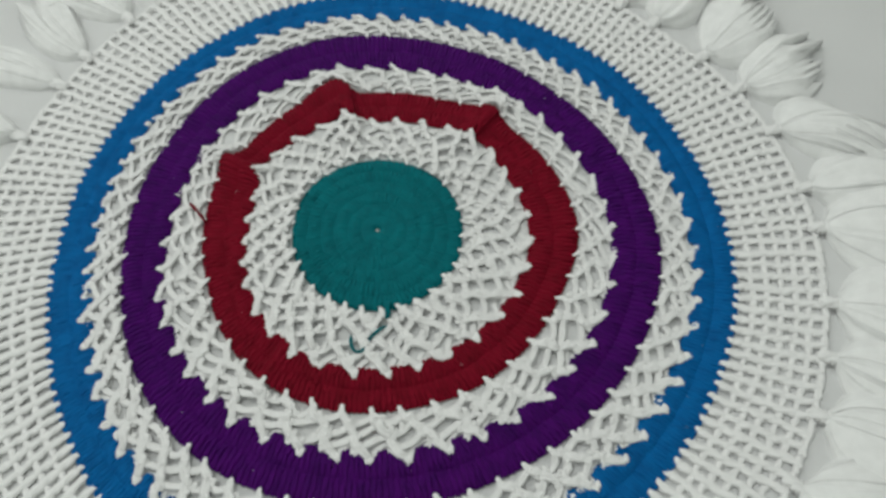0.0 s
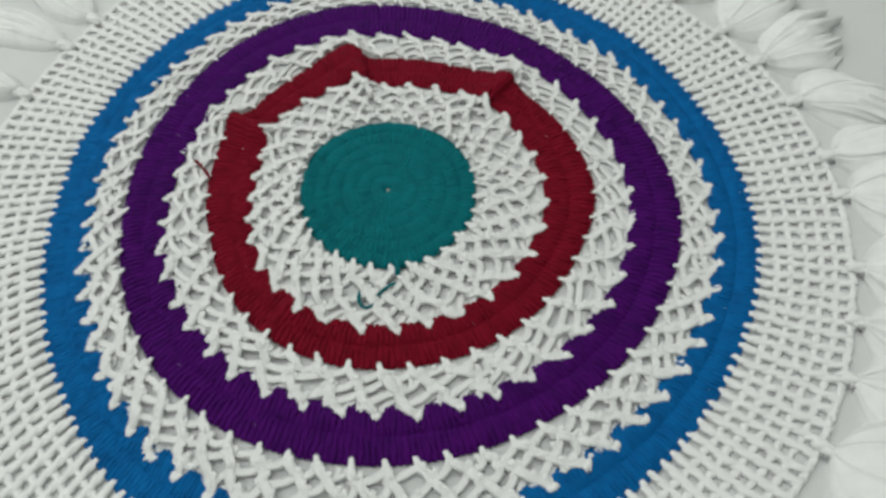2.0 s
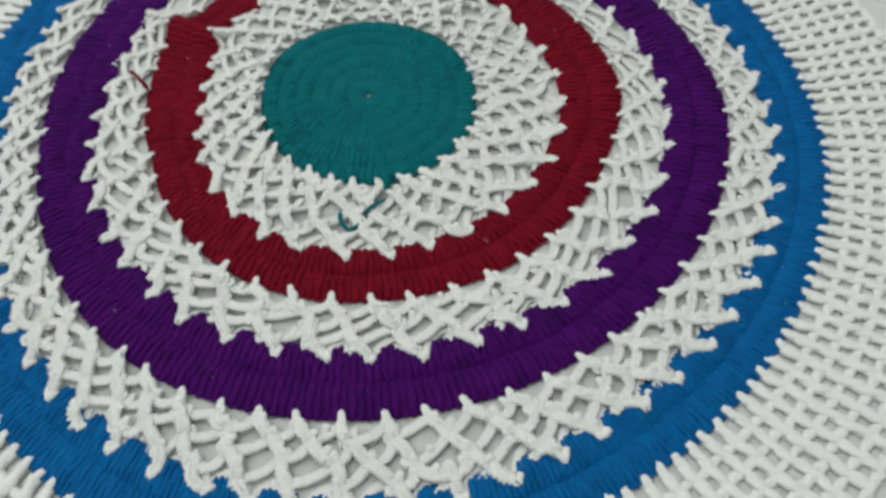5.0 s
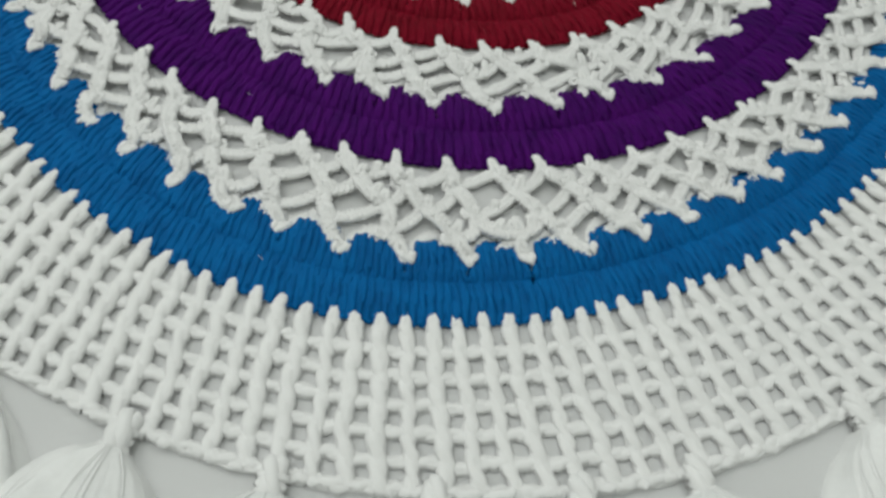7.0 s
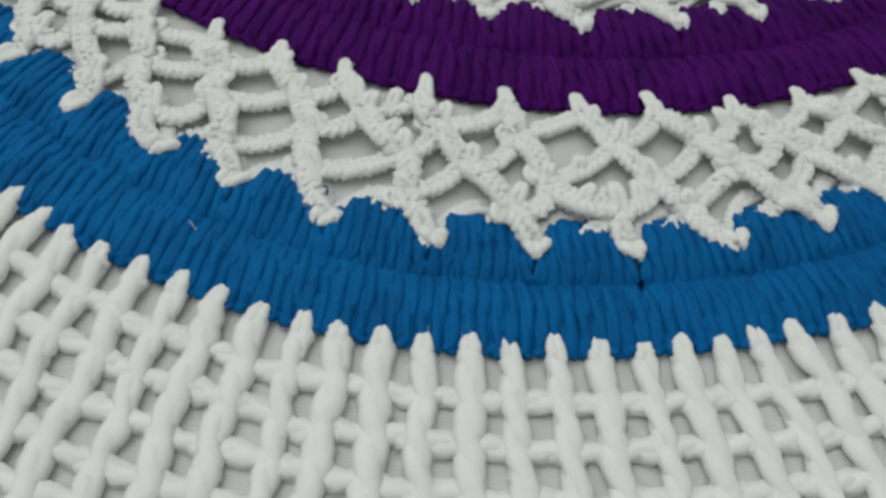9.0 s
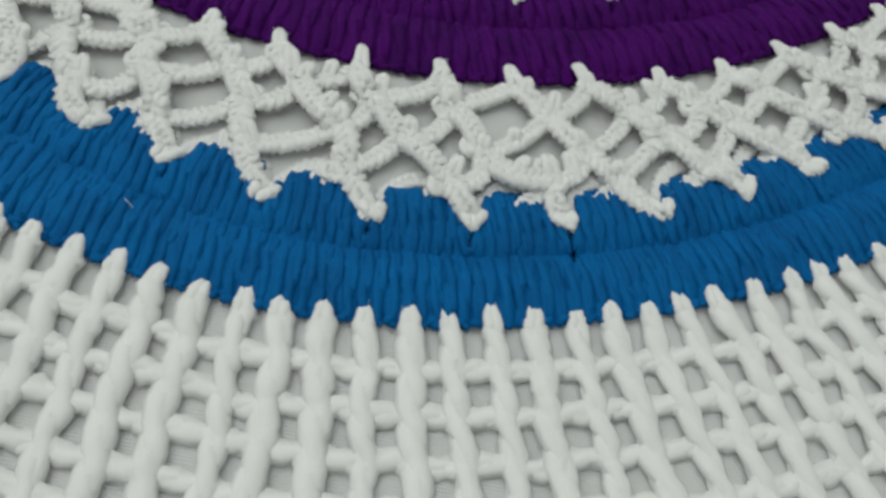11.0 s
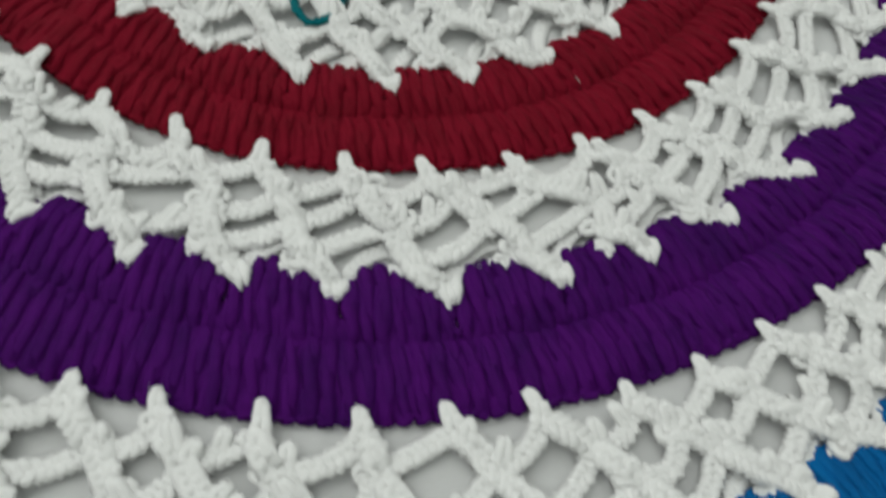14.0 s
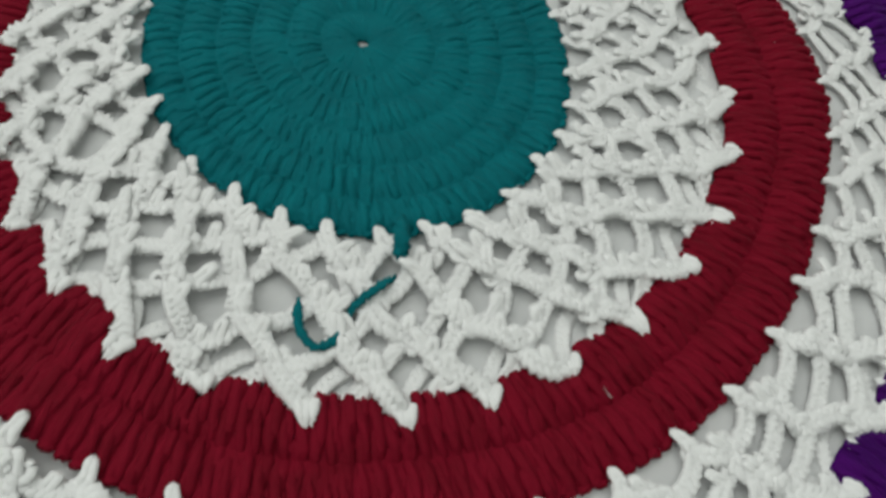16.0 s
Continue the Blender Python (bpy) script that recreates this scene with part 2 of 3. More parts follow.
def radius(s, th):
    """The radius in metres at ring coordinate s (0 hole, 1 teal edge, 2-3 red, 4-5 purple, 6-7 blue, 8 hem) and angle th in degrees."""
    s, th = np.broadcast_arrays(np.asarray(s, float), np.asarray(th, float))
    low = np.clip(np.floor(s).astype(int), 0, 7)
    x = np.mod(th, 360) * 2
    i = np.floor(x).astype(int) % 720
    fx = x - np.floor(x)
    table = np.stack(RINGS)

    def at(k):
        return table[k, i] * (1 - fx) + table[k, (i + 1) % 720] * fx

    return at(low) + (at(low + 1) - at(low)) * (s - low)


def spot(s, th, z, dr=0.0):
    """Places in metres at ring coordinate s, degrees th, height z, moved out by dr metres."""
    r = radius(s, th) + dr
    a = np.radians(th)
    return np.stack(np.broadcast_arrays(r * np.cos(a), r * np.sin(a), z), -1)


def pleat(th):
    """Height of the three pleats in the red band and the laces beside it."""
    out = 0.0
    for at, tall in ((107, 0.011), (54, 0.010), (155, 0.010), (242, 0.005)):
        d = np.mod(th - at + 180, 360) - 180
        out = out + tall * np.exp(-np.where(d > 0, d / 5.5, d / -1.3) ** 2)
    return out


def slack(th):
    """1 where the cloth lies bunched towards its front edge, 0 where it is drawn taut."""
    d = np.abs(np.mod(np.asarray(th, float) + 90 + 180, 360) - 180)
    x = np.clip((105 - d) / 60, 0, 1)
    return x * x * (3 - 2 * x)


# ---- the room: a sheet under the cloth, unseen plain walls, a ceiling ----
def grid_mesh(xs, ys, height):
    v = [(x, y, height(x, y)) for y in ys for x in xs]
    w = len(xs)
    f = [(j * w + i, j * w + i + 1, (j + 1) * w + i + 1, (j + 1) * w + i) for j in range(len(ys) - 1) for i in range(w - 1)]
    return Yarn().faces(v, f)


def sheet_height(x, y):
    d = max(0.0, math.hypot(x, y) - 0.38)
    amp = min(1.0, d / 0.3) * 0.006
    return 0.0004 + amp * (noise.noise((x * 3.1, y * 2.3, 0.4)) + 0.5 * noise.noise((x * 7, y * 9, 2.0)))


steps = np.linspace(-1, 1, 81)
curve = np.sign(steps) * np.abs(steps) ** 1.5 * 2.2
sheet = new("ground", grid_mesh(curve, curve, sheet_height).mesh("ground", SHEET))
tagged(sheet, "plain white cotton sheet with a fine weave, spread flat under the cloth", "sheet", kind="structure")


def slab(name, centre, size, label):
    bm = bmesh.new()
    bmesh.ops.create_cube(bm, size=1.0, matrix=Matrix.Translation(centre) @ Matrix.Diagonal((*size, 1)))
    me = bpy.data.meshes.new(name)
    bm.to_mesh(me)
    bm.free()
    me.materials.append(PAINT)
    return tagged(new(name, me), label, name.split("_")[0], kind="structure")


# none of these slabs is in view; walls and ceiling bounce fill light
slab("wall_north", (0, 2.25, 0.9), (4.4, 0.1, 3.6), "unseen plain white wall, added to close the room and bounce light")
slab("wall_south", (0, -2.25, 0.9), (4.4, 0.1, 3.6), "unseen plain white wall, added to close the room and bounce light")
slab("wall_east", (2.25, 0, 0.9), (0.1, 4.6, 3.6), "unseen plain white wall, added to close the room and bounce light")
slab("wall_west", (-2.25, 0, 0.9), (0.1, 4.6, 3.6), "unseen plain white wall, added to close the room and bounce light")
slab("ceiling", (0, 0, 2.75), (4.6, 4.6, 0.1), "unseen plain white ceiling, added to close the room and bounce light")
slab("floor", (0, 0, -0.95), (4.6, 4.6, 0.1), "plain pale floor under the spread sheet")

# ---- the crocheted cloth ----
cloth = new("crochet_tablecloth")
tagged(cloth, "round crocheted tablecloth in teal, red, purple, blue and white yarn", "tablecloth")


def bed(radii, heights):
    """The closed body under a band's stitches. radii: one (count,) row for each ring from the inside out; heights likewise or numbers."""
    count = len(radii[0])
    a = np.arange(count) * 2 * math.pi / count
    loops = [(radii[0], 0.0), *zip(radii, heights), (radii[-1], 0.0)]
    v = np.concatenate([np.stack(np.broadcast_arrays(r * np.cos(a), r * np.sin(a), z), -1) for r, z in loops])
    k = np.arange(count)
    n, last = (k + 1) % count, len(loops)
    f = np.concatenate([np.stack([p * count + k, p * count + n, q * count + n, q * count + k], -1) for p, q in zip(range(last), (*range(1, last), 0))])
    return Yarn().faces(v, f[:, ::-1])


def crown(u):
    """The height of a row of stitches along its length, from 0 to about 1."""
    return 0.26 + 0.76 * np.sin(math.pi * np.clip(u, 0.03, 0.97)) ** 0.5


def fuzz(yarn, hairs, reach):
    """Loose fibres standing off the yarn."""
    root = np.concatenate([v.reshape(-1, 3) for v in yarn.v])
    root = root[rng.integers(0, len(root), hairs)]
    way = rng.normal(0, 1, root.shape) + (0, 0, 0.5)
    way /= np.linalg.norm(way, axis=1, keepdims=True)
    far = root + way * rng.uniform(reach * 0.3, reach, (hairs, 1))
    yarn.tubes(arcs(root, far, 0.0002, 3, rng.normal(0, 0.0004, hairs)), 0.00006, 3)


def stitch_row(yarn, th, r0, r1, wide, z=0.0036, lift=0.0, turns=0.7):
    """Tall crochet stitches side by side, each a two-ply rope that runs outwards; wide: the room each one has."""
    th = np.asarray(th, float)
    m, n = len(th), 11
    u = np.linspace(0, 1, n)
    skew = rng.normal(0.04, 0.04, (m, 1)) * wide / np.mean(r1) * 57
    t2 = th[:, None] + skew * (u[None] - 0.5) * 2
    r = r0[:, None] * (1 - u) + r1[:, None] * u
    zz = z * crown(u)[None] * rng.uniform(0.92, 1.08, (m, 1))
    zz = zz + np.broadcast_to(lift, m)[:, None]
    a = np.radians(t2)
    line = np.stack([r * np.cos(a), r * np.sin(a), zz], -1)
    yarn.plied(line, wide * 0.43, wide * 0.19, turns, 2, 5, 0.6, 0.85, 0.00010, 0.05)


def solid_band(name, s0, s1, shells, phase, per, material, label, depth, lift=False, slits=(), dome=6.0, bulge=0.0050):
    """A two-row band of tall stitches; its inner edge falls into shells, with a notch where each white tooth lies."""
    step = 360 / shells

    deep = depth * rng.uniform(0.45, 1.05, shells)
    deep[list(slits)] = depth * 1.5

    def notch(th):
        x = (th - phase) / step
        near = np.mod(np.round(x).astype(int), shells)
        e = np.abs(np.mod(x, 1.0) - 0.5) * 2
        return deep[near] * (0.7 + 0.3 * slack(th)) * e ** dome - bulge * (0.55 + 0.45 * slack(th)) * (1 - e ** 5) + 0.0012

    th = np.arange(1440) * 0.25
    r_in, r_out = radius(s0, th) + notch(th), radius(s1, th) - 0.0006
    seam = (radius(s0, th) - bulge * (0.55 + 0.45 * slack(th))) * 0.48 + r_out * 0.52
    h = pleat(th) if lift else 0.0
    us = (0.0, 0.08, 0.3, 0.7, 0.92, 1.0)
    rows = [(r_in * (1 - u) + seam * u, 0.0046 * crown(u) + 0.0007 + h) for u in us] + [(seam * (1 - u) + r_out * u, 0.0042 * crown(u) + 0.0007 + h) for u in us[1:]]
    band = part(name, bed(*zip(*rows)), material, cloth, label, 0.78)
    for i in range(shells):
        y = Yarn()
        u = (np.arange(per) + 0.5) / per
        squeeze = 0.5 + (u - 0.5) * 0.985
        th = phase + (i + squeeze) * step
        flat_th = phase + (i + u) * step
        r_in, r_out = radius(s0, th) + notch(th) * 0.9 - 0.001, radius(s1, flat_th)
        mid = (radius(s0, th) - bulge * (0.55 + 0.45 * slack(th))) * 0.48 + r_out * 0.52 + rng.normal(0, 0.0002, per)
        h = pleat(th) if lift else 0.0
        room = np.radians(step / per) * float(np.mean(mid))
        stitch_row(y, th, r_in + rng.normal(0, 0.0003, per), mid - 0.0003, room, 0.0046, h)
        stitch_row(y, flat_th, mid + 0.0003, r_out + rng.normal(0, 0.0003, per), room, 0.0042, h)
        # the head of the outer row: a small chain along the rim
        ends = spot(s1, np.r_[flat_th[0] - step / per / 2, flat_th + step / per / 2], 0.0022, -0.0006)
        if lift:
            ends[:, 2] += pleat(np.r_[flat_th[0] - step / per / 2, flat_th + step / per / 2])
        y.plied(arcs(ends[:-1], ends[1:], 0.0006, 5), 0.0012, 0.0007, 0.6, 2, 5)
        fuzz(y, 50, 0.0010)
        part("shell", y, material, band, "", 0.78)
    return band


# teal centre: rounds of tall stitches about a small hole
ROUNDS = 6
th = np.arange(360.0)
rows = [(radius((k + u) / ROUNDS, th) - (0.0006 if k + u == ROUNDS else 0), 0.0052 * crown(u) + 0.0010) for k in range(ROUNDS) for u in (0.0, 0.1, 0.35, 0.65, 0.9)[k > 0:]]
rows.append((radius(1, th) - 0.0008, 0.0020))
disc = part("centre_disc", bed(*zip(*rows)), TEAL, cloth, "teal crocheted disc worked in rounds", 0.6)
for k in range(ROUNDS):
    y = Yarn()
    count = 20 * (k + 1) if k < 4 else 18 * (k + 1)
    th = (np.arange(count) + 0.5 * (k % 2)) * 360 / count
    r_in, r_out = radius(k / ROUNDS, th) + 0.0002, radius((k + 1) / ROUNDS, th) - (0.0002 if k < ROUNDS - 1 else 0.0008)
    stitch_row(y, th, r_in, r_out, 2 * math.pi * float(np.mean(r_in + r_out)) / 2 / count, 0.0052, 0.0, 0.5)
    if k == 0:
        a = np.linspace(0, 2 * math.pi, 41)
        y.plied(np.stack([0.0033 * np.cos(a), 0.0033 * np.sin(a), 0 * a + 0.0026], -1)[None], 0.0010, 0.0005, 9, 2, 6, 0.8, 1.0)
    if k == ROUNDS - 1:
        ends = spot(1, np.r_[th, th[0] + 360], 0.003, -0.0008)
        y.plied(arcs(ends[:-1], ends[1:], 0.0003, 5), 0.0010, 0.0006, 0.6, 2, 5)
    fuzz(y, 120, 0.0010)
    part("stitch_round", y, TEAL, disc, "", 0.6)
# the slip stitches that join the rounds make a faint ridge outwards
y = Yarn()
y.braid(np.stack([0.0035 + 0.0030 * np.linspace(0, 1, 9), -0.014 - 0.052 * np.linspace(0, 1, 9), np.full(9, 0.0042)], -1), 0.0011, 0.0011, 0.0006)
part("join_ridge", y, TEAL, disc)

solid_band("red_band", 2, 3, 32, -80.9, 7, RED, "dark red crocheted band with a few pleats", 0.008, True, (), 6.0, 0.0058)
solid_band("purple_band", 4, 5, 45, -76.8, 7, PURPLE, "deep purple crocheted band with scalloped inner edge", 0.007, False, (0,), 7.0, 0.0080)
solid_band("blue_band", 6, 7, 67, -76.0, 8, BLUE, "bright blue crocheted band with scalloped inner edge", 0.0065, False, (0, 66), 6.0, 0.0102)


def lace(name, s0, s1, columns, phase, rows, shift, label, full, tooth, peg, lift=False, busy=0.4, taut=0.74):
    """A diamond net of chains: pegs hook over the rim inside it, teeth point over the band outside it."""
    step = 360 / columns
    wob_t = rng.normal(0, 0.105, (columns, rows + 1)) * step
    wob_t[:, [0, rows]] *= 0.4
    wob_r = rng.normal(0, 0.0008, (columns, rows + 1))
    wob_z = rng.uniform(-0.0004, 0.0014, (columns, rows + 1))

    def knot(i, j):
        k = i % columns
        t = phase + (i + shift * j) * step + wob_t[k, j]
        s = s0 + (s1 - s0) * (j / rows)
        edge = 0.0042 if j == 0 else (-0.0008 if j == rows else 0.0012 * (1 - j / rows))
        z = 0.0050 * (0.62 + 0.38 * float(slack(t))) + wob_z[k, j] - (0.0004 if j == rows else 0.0) + (float(pleat(np.array(t))) if lift else 0.0) * (0.4 + 0.6 * (j / rows if lift == "out" else 1 - j / rows))
        return spot(s, np.array(t), z, edge + wob_r[k, j])

    def axes(c):
        out = c * (1, 1, 0) / np.linalg.norm(c[:2])
        return out, np.array([-out[1], out[0], 0]), np.array([0, 0, 1.0])

    def hook(y, c, tip, thick, gape=0.75):
        """A stitch drawn up into a narrow loop: up one side, round the tip, down the other."""
        out, acr, up = axes(c)
        a = np.linspace(0, math.pi, 11)
        along, aside = np.sin(a) ** 0.8, np.cos(a)
        q = c + (tip - c) * along[:, None] + acr * (aside * thick * gape)[:, None] + up * (0.0011 * np.sin(2 * a) ** 2)[:, None]
        y.tubes((q + rng.normal(0, 0.00010, q.shape))[None], thick * (1 + np.clip(rng.normal(0, 0.05, (1, 11)), -0.15, 0.15)), 6)

    knots = Yarn()
    for i in range(columns):
        for j in range(rows + 1):
            c = knot(i, j)
            out, acr, up = axes(c)
            strand = full * (taut + (1 - taut) * float(slack(phase + i * step)))
            # a bunch of small loops where the chains meet
            inner = 0 < j < rows
            spread = 0.0019 if inner else 0.0006
            for _ in range((7 if rows < 5 else 5) if inner else 1):
                a = np.linspace(0, 2 * math.pi, 10) + rng.uniform(0, 6)
                o = c + acr * spread * np.clip(rng.normal(), -1.6, 1.6) + out * spread * np.clip(rng.normal(-0.3), -1.6, 1.6)
                wide, tall, lean = strand * rng.uniform(0.6, 1.3), strand * rng.uniform(0.6, 1.3), rng.uniform(0, 6)
                ringy = o + np.cos(a)[:, None] * acr * wide + np.sin(a)[:, None] * out * tall + up * (strand * 0.5 * np.sin(a + lean))[:, None]
                knots.tubes(ringy[None], strand * rng.uniform(0.62, 0.82), 5)
    net = part(name, knots, WHITE, cloth, label, 0.74)
    for i in range(columns):
        y = Yarn()
        loose = float(slack(phase + i * step))
        strand = full * (taut + (1 - taut) * loose)
        for j in range(rows):
            sink = np.array([0, 0, 0.0026 if j == rows - 1 else 0.0])
            a, b, c = knot(i, j), knot(i, j + 1) - sink, knot(i - 1, j + 1) - sink
            ways = [arcs([a], [b], rng.uniform(0.0002, 0.0020), 15, rng.normal(0, 0.0012))[0],
                    arcs([a], [c], rng.uniform(-0.0018, 0.0002) - (0.0014 if j == rows - 1 else 0.0), 15, rng.normal(0.0020, 0.0014))[0]]
            y.braid(ways[0] + np.linspace(0, 0.7, 15)[:, None] * sink, strand * 0.92, strand * 1.3, strand * 0.7, 3.4 * strand)
            # the head of the stitch, drawn up over the chain before it
            out, acr, up = axes(a)
            if j == 0:
                tip = a - out * peg * (0.85 + 0.15 * loose) * rng.uniform(0.85, 1.15) + acr * rng.normal(-0.0012, 0.0009) + up * 0.0006
                hook(y, a + acr * 0.0004, tip, strand * 0.68, 0.85)
                hook(y, a + acr * rng.normal(0, 0.0008), a - out * peg * 0.55 + up * 0.0004, strand * 0.75, 0.95)
            else:
                tip = a - out * rng.uniform(0.0034, 0.0062) + acr * rng.normal(-0.0004, 0.0014) + up * 0.0022
                hook(y, a + acr * rng.normal(0.0008, 0.0008), tip, strand * 0.74, 0.85)
            y.braid(ways[1], strand * 0.74, strand * 1.1, strand * 0.55, 3.2 * strand, 5, 2.0)
            # loops drawn up out of the chains on the way
            for _ in range(int(busy + rng.random())):
                m = ways[int(rng.random() < 0.4)][int(rng.integers(4, 11))]
                out, acr, up = axes(m)
                hook(y, m, m - out * rng.uniform(0.0030, 0.0060) + acr * rng.normal(0, 0.0020) + up * rng.uniform(0.0008, 0.0024), strand * rng.uniform(0.65, 0.8))
        # the chain between two teeth, round which the next band is worked
        a, b = knot(i, rows) - np.array([0, 0, 0.0032]), knot(i + 1, rows) - np.array([0, 0, 0.0032])
        y.braid(arcs([a], [b], -0.0006, 13, 0.0072 + 0.0045 * loose)[0], strand * 0.75, strand * 0.9, strand * 0.4, 3.3 * strand)
        # tooth over the outer band
        c = knot(i, rows)
        out, acr, up = axes(c)
        u = np.linspace(0, 1, 11)[:, None]
        tip = c + out * tooth * (0.55 + 0.45 * loose) * rng.uniform(0.75, 1.2) + acr * rng.normal(0.0006, 0.0011) + up * 0.0004
        for w in (-1.0, 0.3, 1.2):
            root = c + acr * w * strand * rng.uniform(1.0, 1.5) - out * 0.0015 * abs(w)
            end = tip - out * rng.uniform(0, 0.0022) + acr * w * strand * rng.uniform(0.1, 0.9)
            q = root * (1 - u) + end * u + up * 0.0016 * np.sin(math.pi * u) + rng.normal(0, 0.00012, (11, 3))
            y.tubes(q[None], strand * (0.95 - 0.72 * u[:, 0] ** 2.2)[None], 6)
        fuzz(y, 110, 0.0014)
        part("net_column", y, WHITE, net, "", 0.74)
    return net


lace("inner_lace", 1, 2, 32, -80.9 - 11.25 * 2, 5, 0.4, "white open net of crochet loops around the teal disc", 0.00162, 0.0050, 0.0056, "out", 2.2, 0.86)
lace("middle_lace", 3, 4, 45, -76.8 - 8.0, 4, 1 / 4, "white open net of crochet loops", 0.00168, 0.0052, 0.0061, "in", 0.55)
lace("outer_lace", 5, 6, 67, -76.0 - 5.37 * 1.4, 4, 0.35, "white open net of crochet loops", 0.00175, 0.0045, 0.0061, False, 0.55)

# white square-mesh border
POSTS, LEVELS = 188, 6
bars = Yarn()
step = 360 / POSTS
sway = np.cumsum(rng.normal(0, 0.0, (POSTS, LEVELS + 1)), 1) + rng.normal(0, 0.07, (POSTS, LEVELS + 1)) * step
rise = rng.uniform(-0.0004, 0.0009, (POSTS, LEVELS + 1))


def crossing(i, j, z=0.0028):
    k = np.asarray(i) % POSTS
    t = -76.5 + np.asarray(i) * step + sway[k, j] + 0.10 * step * j
    return spot(7 + (j + 0.12) / (LEVELS + 0.12), t, z + rise[k, j])


idx = np.arange(POSTS)
for j in range(1, LEVELS + 1):
    a, b = crossing(idx, j, 0.0022), crossing(idx + 1, j, 0.0022)
    bars.plied(arcs(a, b, -0.0004, 8, rng.normal(0, 0.0006, POSTS)), 0.0024, 0.0006, 0.6, 2, 5, 0.8, 0.95, 0.0002, 0.06)
    if j == LEVELS:
        bars.plied(arcs(a + (0, 0, 0.0012), b + (0, 0, 0.0012), 0.0004, 9), 0.0019, 0.0008, 0.6, 2, 6, 0.9, 0.85, 0.0004, 0.15)
border = part("mesh_border", bars, WHITE, cloth, "white square-mesh crochet border with chain bars", 0.68)
for i in range(POSTS):
    y = Yarn()
    knots = np.stack([crossing(i, j) for j in range(LEVELS + 1)])
    at = np.linspace(0, LEVELS, 44)
    line = np.stack([np.interp(at, np.arange(LEVELS + 1), knots[:, k]) for k in range(3)], 1)
    line[1:-1] = (line[:-2] + 2 * line[1:-1] + line[2:]) / 4
    line[:, 2] += 0.0006 * np.sin(math.pi * (at % 1.0))
    y.plied(line[None], 0.0026, 0.0008, rng.uniform(2.4, 3.6), 2, 6, 0.8, 0.95, 0.00012, 0.05, 0.07, LEVELS)
    c = knots[0]
    out = c * (1, 1, 0) / np.linalg.norm(c[:2])
    acr = np.array([-out[1], out[0], 0])
    u = np.linspace(0, 1, 8)[:, None]
    tip = c - out * rng.uniform(0.0034, 0.0056) + acr * rng.normal(0, 0.0008) + np.array([0, 0, 0.0012])
    for w in (-1, 1):
        q = (c + out * 0.002) * (1 - u) + tip * u + acr * w * 0.0011 * np.sqrt(1 - 0.8 * u) + np.array([0, 0, 0.0012]) * np.sin(math.pi * u) + rng.normal(0, 0.00015, (8, 3))
        y.tubes(q[None], 0.0016 * (1.0 - 0.4 * u[:, 0] ** 4)[None] * rng.uniform(0.85, 1.1), 6)
    fuzz(y, 30, 0.0012)
    part("post", y, WHITE, border, "", 0.68)

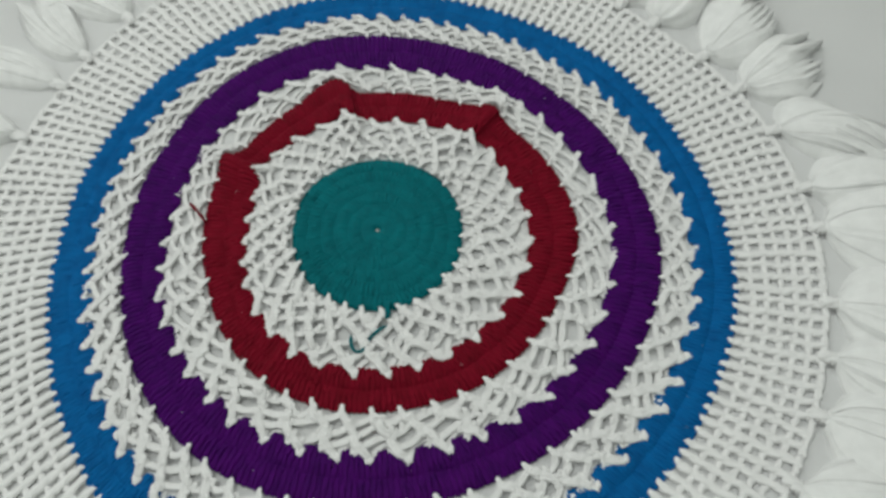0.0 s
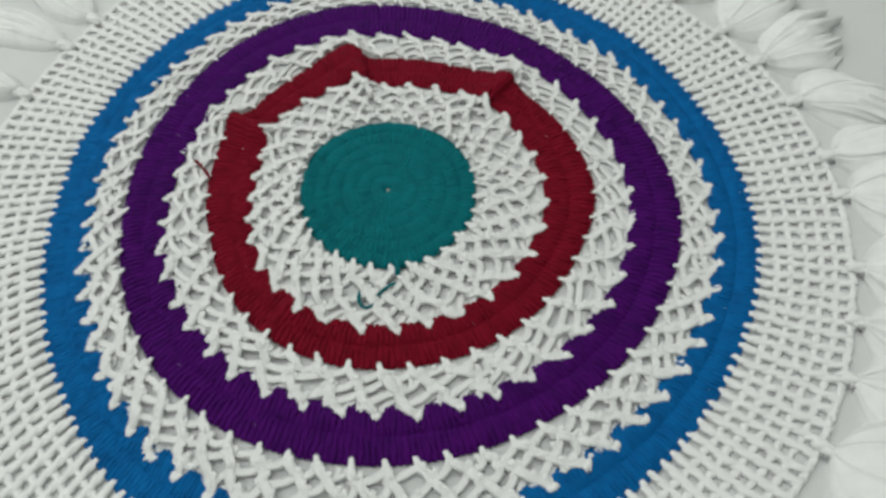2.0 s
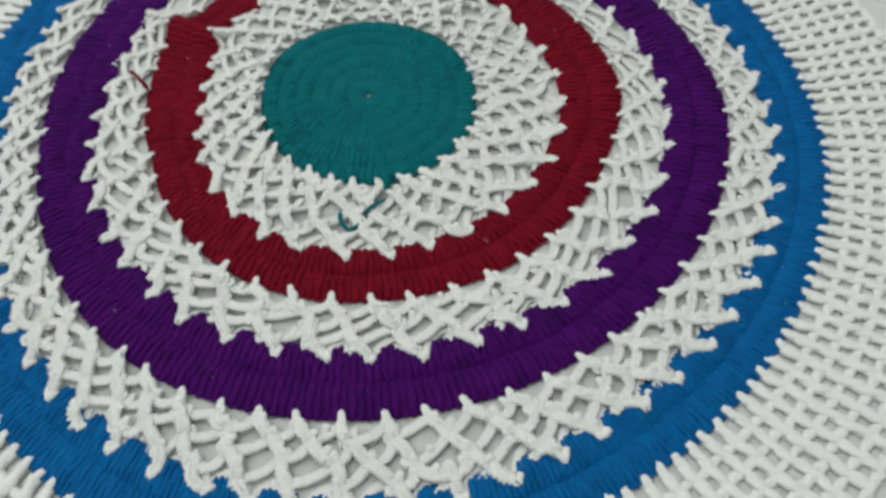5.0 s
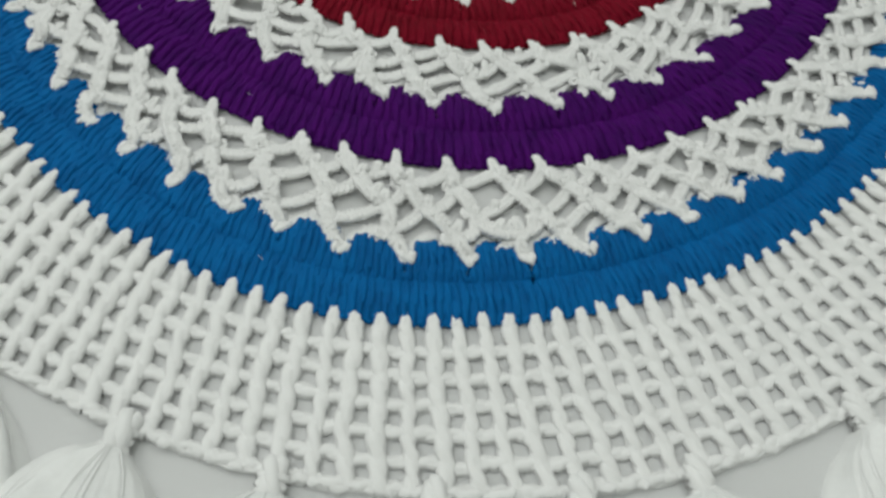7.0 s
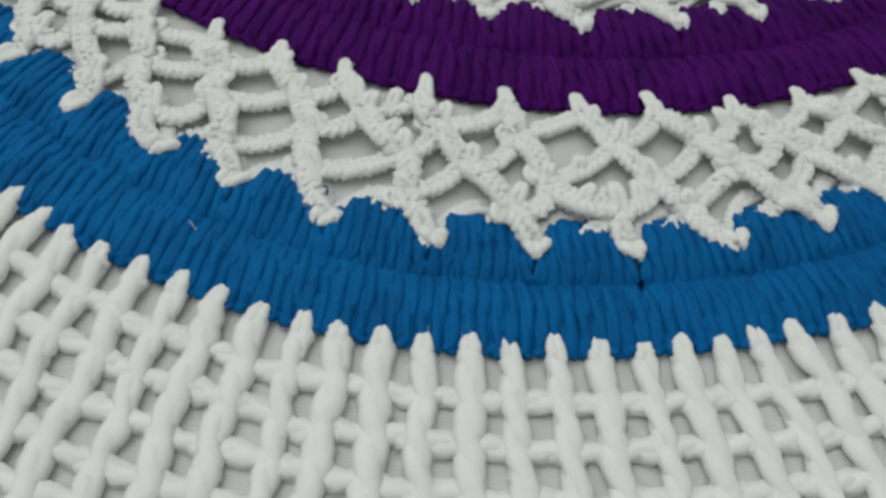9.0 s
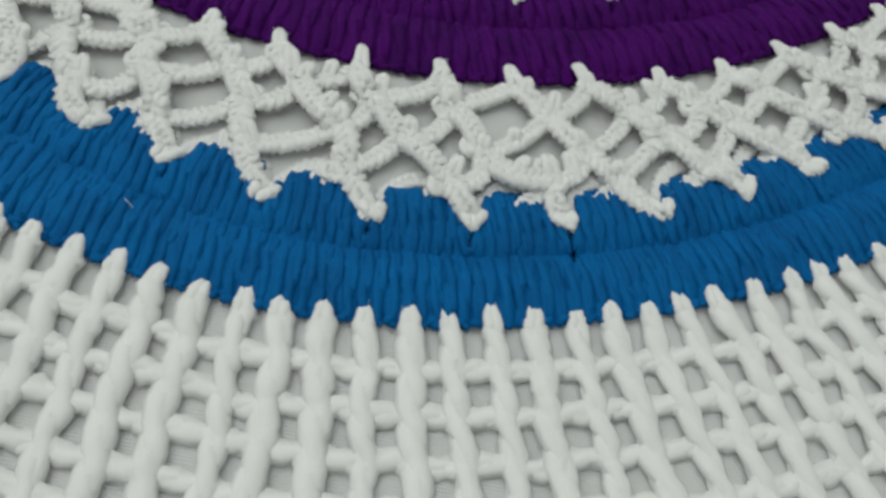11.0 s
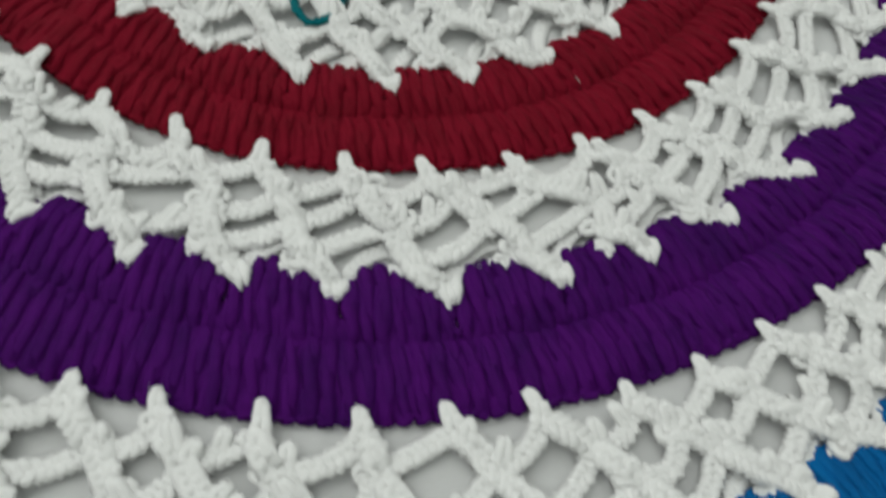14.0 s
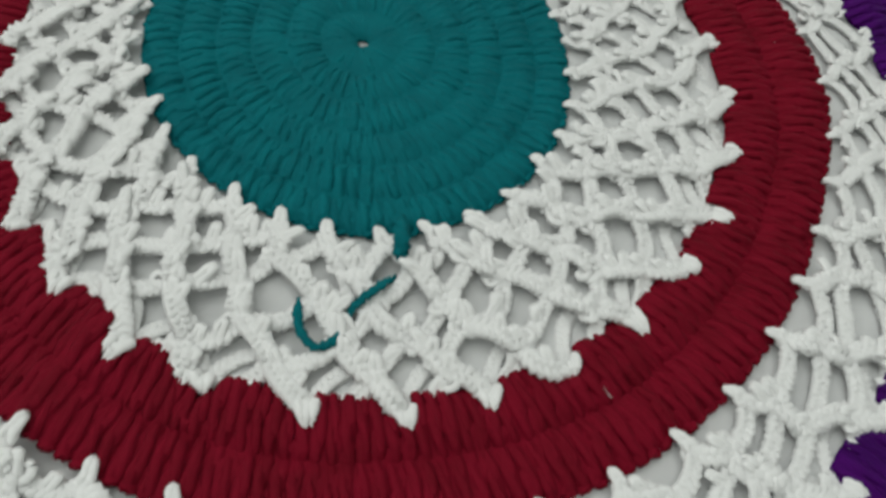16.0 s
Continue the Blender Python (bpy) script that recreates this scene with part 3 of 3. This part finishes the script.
# tassels knotted into the hem
TASSELS = 42
for i in range(TASSELS):
    th = -101 + i * 360 / TASSELS + rng.normal(0, 0.9)
    base = spot(8, np.array(th), 0.004, 0.001)
    out = base * (1, 1, 0) / np.linalg.norm(base[:2])
    acr = np.array([-out[1], out[0], 0])
    y = Yarn()
    a = np.linspace(0, 2 * math.pi, 13)
    for k in range(3):
        o = base + out * (0.001 + 0.003 * k)
        loop = o + np.cos(a)[:, None] * acr * 0.0042 + np.sin(a)[:, None] * np.array([0, 0, 0.0030]) + np.array([0, 0, 0.001])
        y.tubes(loop[None], 0.0016, 6)
    y.plied(arcs([base - out * 0.006], [base + out * 0.011], 0.003, 9), 0.0028, 0.0018, 0.6, 3, 6)
    tassel = part("tassel", y, WHITE, cloth, "white yarn tassel knotted to the hem", 0.85)
    y = Yarn()
    long, bend, wide = rng.uniform(0.070, 0.105), rng.normal(0, 0.028), rng.uniform(0.042, 0.062)
    tall = rng.uniform(0.013, 0.022)
    if 105 < th % 360 < 205:
        wide, tall = wide * 0.52, tall * 0.8
    n, cross = 26, 45
    u, v = np.linspace(0, 1, n)[:, None], np.linspace(-1, 1, cross)[None]
    crease = [(rng.uniform(1.2, 4.5), rng.uniform(0, 6), rng.uniform(-1.6, 1.6), rng.uniform(0.4, 1.0)) for _ in range(3)]
    fine = np.convolve(rng.normal(0, 1, cross + 4), [0.2, 0.6, 0.2], "valid")[1:cross + 1]
    ragged = 0.11 * np.convolve(rng.normal(0, 1, cross + 8), np.ones(5) / 2.2, "valid")[2:cross + 2]
    slots = np.linspace(-1, 1, cross)
    flop = rng.uniform(-0.8, 0.8)

    def lie(u, v, lift=0.0, more=0.0):
        """A bundle of loose strands: a narrow neck, then a soft swelling hump that thins out to a frayed end."""
        girth = (0.13 + 0.87 * np.clip(u * 1.5 - 0.05, 0, 1) ** 0.5) * (1 - 0.22 * u ** 2)
        arch = np.clip(1 - np.abs(v) ** 2.4, 0, 1) ** 0.6
        fold = sum(k * (np.sqrt(np.sin(f * v * 1.6 + p + q * u) ** 2 + 0.06) - 0.6) for f, p, q, k in crease)
        hump = np.sin(math.pi * np.clip(0.10 + 0.80 * u, 0, 1)) * (1 + flop * v * u)
        high = 0.0006 + (0.0030 + tall * hump + (0.0017 * fold + 0.00006 * np.interp(v, slots, fine)) * np.clip(2 * u, 0, 1) * (1.2 - u)) * arch + lift
        aside = v * wide * girth + bend * u ** 2
        along = 0.007 + long * u * (1 + np.interp(v, slots, ragged) + more - 0.16 * v ** 2)
        return base * (1, 1, 0) + out * along[..., None] + acr * aside[..., None] + np.array([0, 0, 1.0]) * np.maximum(high, 0.0005)[..., None]

    top = lie(u, v)
    low = top * (1, 1, 0) + (0, 0, 0.0001)
    k = (np.arange(n - 1)[:, None] * cross + np.arange(cross - 1)).ravel()
    quads = np.stack([k, k + 1, k + cross + 1, k + cross], -1)
    rim = np.r_[np.arange(cross), np.arange(1, n) * cross + cross - 1, n * cross - 2 - np.arange(cross - 1), (np.arange(n - 2, 0, -1)) * cross]
    skirt = np.stack([rim, np.roll(rim, -1), np.roll(rim, -1) + n * cross, rim + n * cross], -1)
    y.faces(np.concatenate([top.reshape(-1, 3), low.reshape(-1, 3)]), np.concatenate([quads[:, ::-1], quads + n * cross, skirt]))
    # single strands over the bundle, some of them astray
    strands, m = 9, 14
    us = np.linspace(0, 1, m)[None] * np.ones((strands, 1))
    vs = rng.uniform(-0.95, 0.95, (strands, 1)) * np.ones((1, m)) + rng.normal(0, 0.25, (strands, 1)) * us ** 2
    astray = rng.random((strands, 1)) < 0.25
    q = lie(us, np.clip(vs, -1.25, 1.25), 0.0003 + rng.uniform(0, 0.006, (strands, 1)) * astray * us ** 2, rng.uniform(-0.05, 0.14, (strands, 1)))
    y.tubes(q, 0.0004 * (1 - 0.5 * us ** 3), 4)
    part("fringe", y, TASSEL, tassel, "loose silky white yarn fringe", 1.0)


# loose yarn ends
def tail(points, thick, material, parent, label):
    p = np.array(points) * (1, 1, 1.5) @ np.array(Matrix.Rotation(radians(2.8), 3, "Z")).T
    u = np.linspace(0, len(p) - 1, 22)
    q = np.stack([np.interp(u, np.arange(len(p)), p[:, k]) for k in range(3)], 1)
    q[1:-1] = (q[:-2] + q[1:-1] * 2 + q[2:]) / 4
    part("yarn_tail", Yarn().plied(q[None], thick, thick * 0.6, 6, 2, 6), material, parent, label)


tail([(0.0125, -0.066, 0.004), (0.0128, -0.071, 0.0085), (0.0130, -0.076, 0.0095), (0.0132, -0.081, 0.0060)], 0.0016, TEAL, disc, "teal yarn end drawn out of the last round")
tail([(0.0130, -0.083, 0.002), (0.0085, -0.0880, 0.0065), (0.0050, -0.0915, 0.0070), (0.0010, -0.0950, 0.0060), (-0.0010, -0.0985, 0.001)], 0.0009, TEAL, disc, "loose teal yarn end caught in the net")
tail([(-0.0010, -0.1000, 0.001), (-0.0020, -0.1025, 0.0050), (-0.0035, -0.1050, 0.0060),
      (-0.0075, -0.1070, 0.0060), (-0.0115, -0.1035, 0.0065), (-0.0128, -0.0985, 0.0070), (-0.0130, -0.0935, 0.0065)], 0.0010, TEAL, disc, "loose teal yarn end caught in the net")
tail([(-0.1540, 0.0230, 0.0055), (-0.1500, 0.0190, 0.0085), (-0.1460, 0.0150, 0.0085), (-0.1410, 0.0090, 0.0065), (-0.1380, 0.0050, 0.0055)], 0.0009, RED, cloth, "loose dark red yarn end")

# specks of white lint on the coloured bands
lint = Yarn()
for k in range(24):
    th, ring = rng.uniform(0, 360), (2, 4, 6)[k % 3]
    a = spot(ring + rng.uniform(0.15, 0.95), np.array(th), 0.0060 + float(pleat(np.array(th))) * (ring == 2))
    b = a + np.array([*rng.normal(0, 0.0014, 2), 0.0002])
    lint.tubes(arcs([a], [b], 0.0003, 5, rng.normal(0, 0.0006)), 0.00008, 4)
tagged(part("lint", lint, WHITE, cloth, "specks of white lint"), kind="stuff")
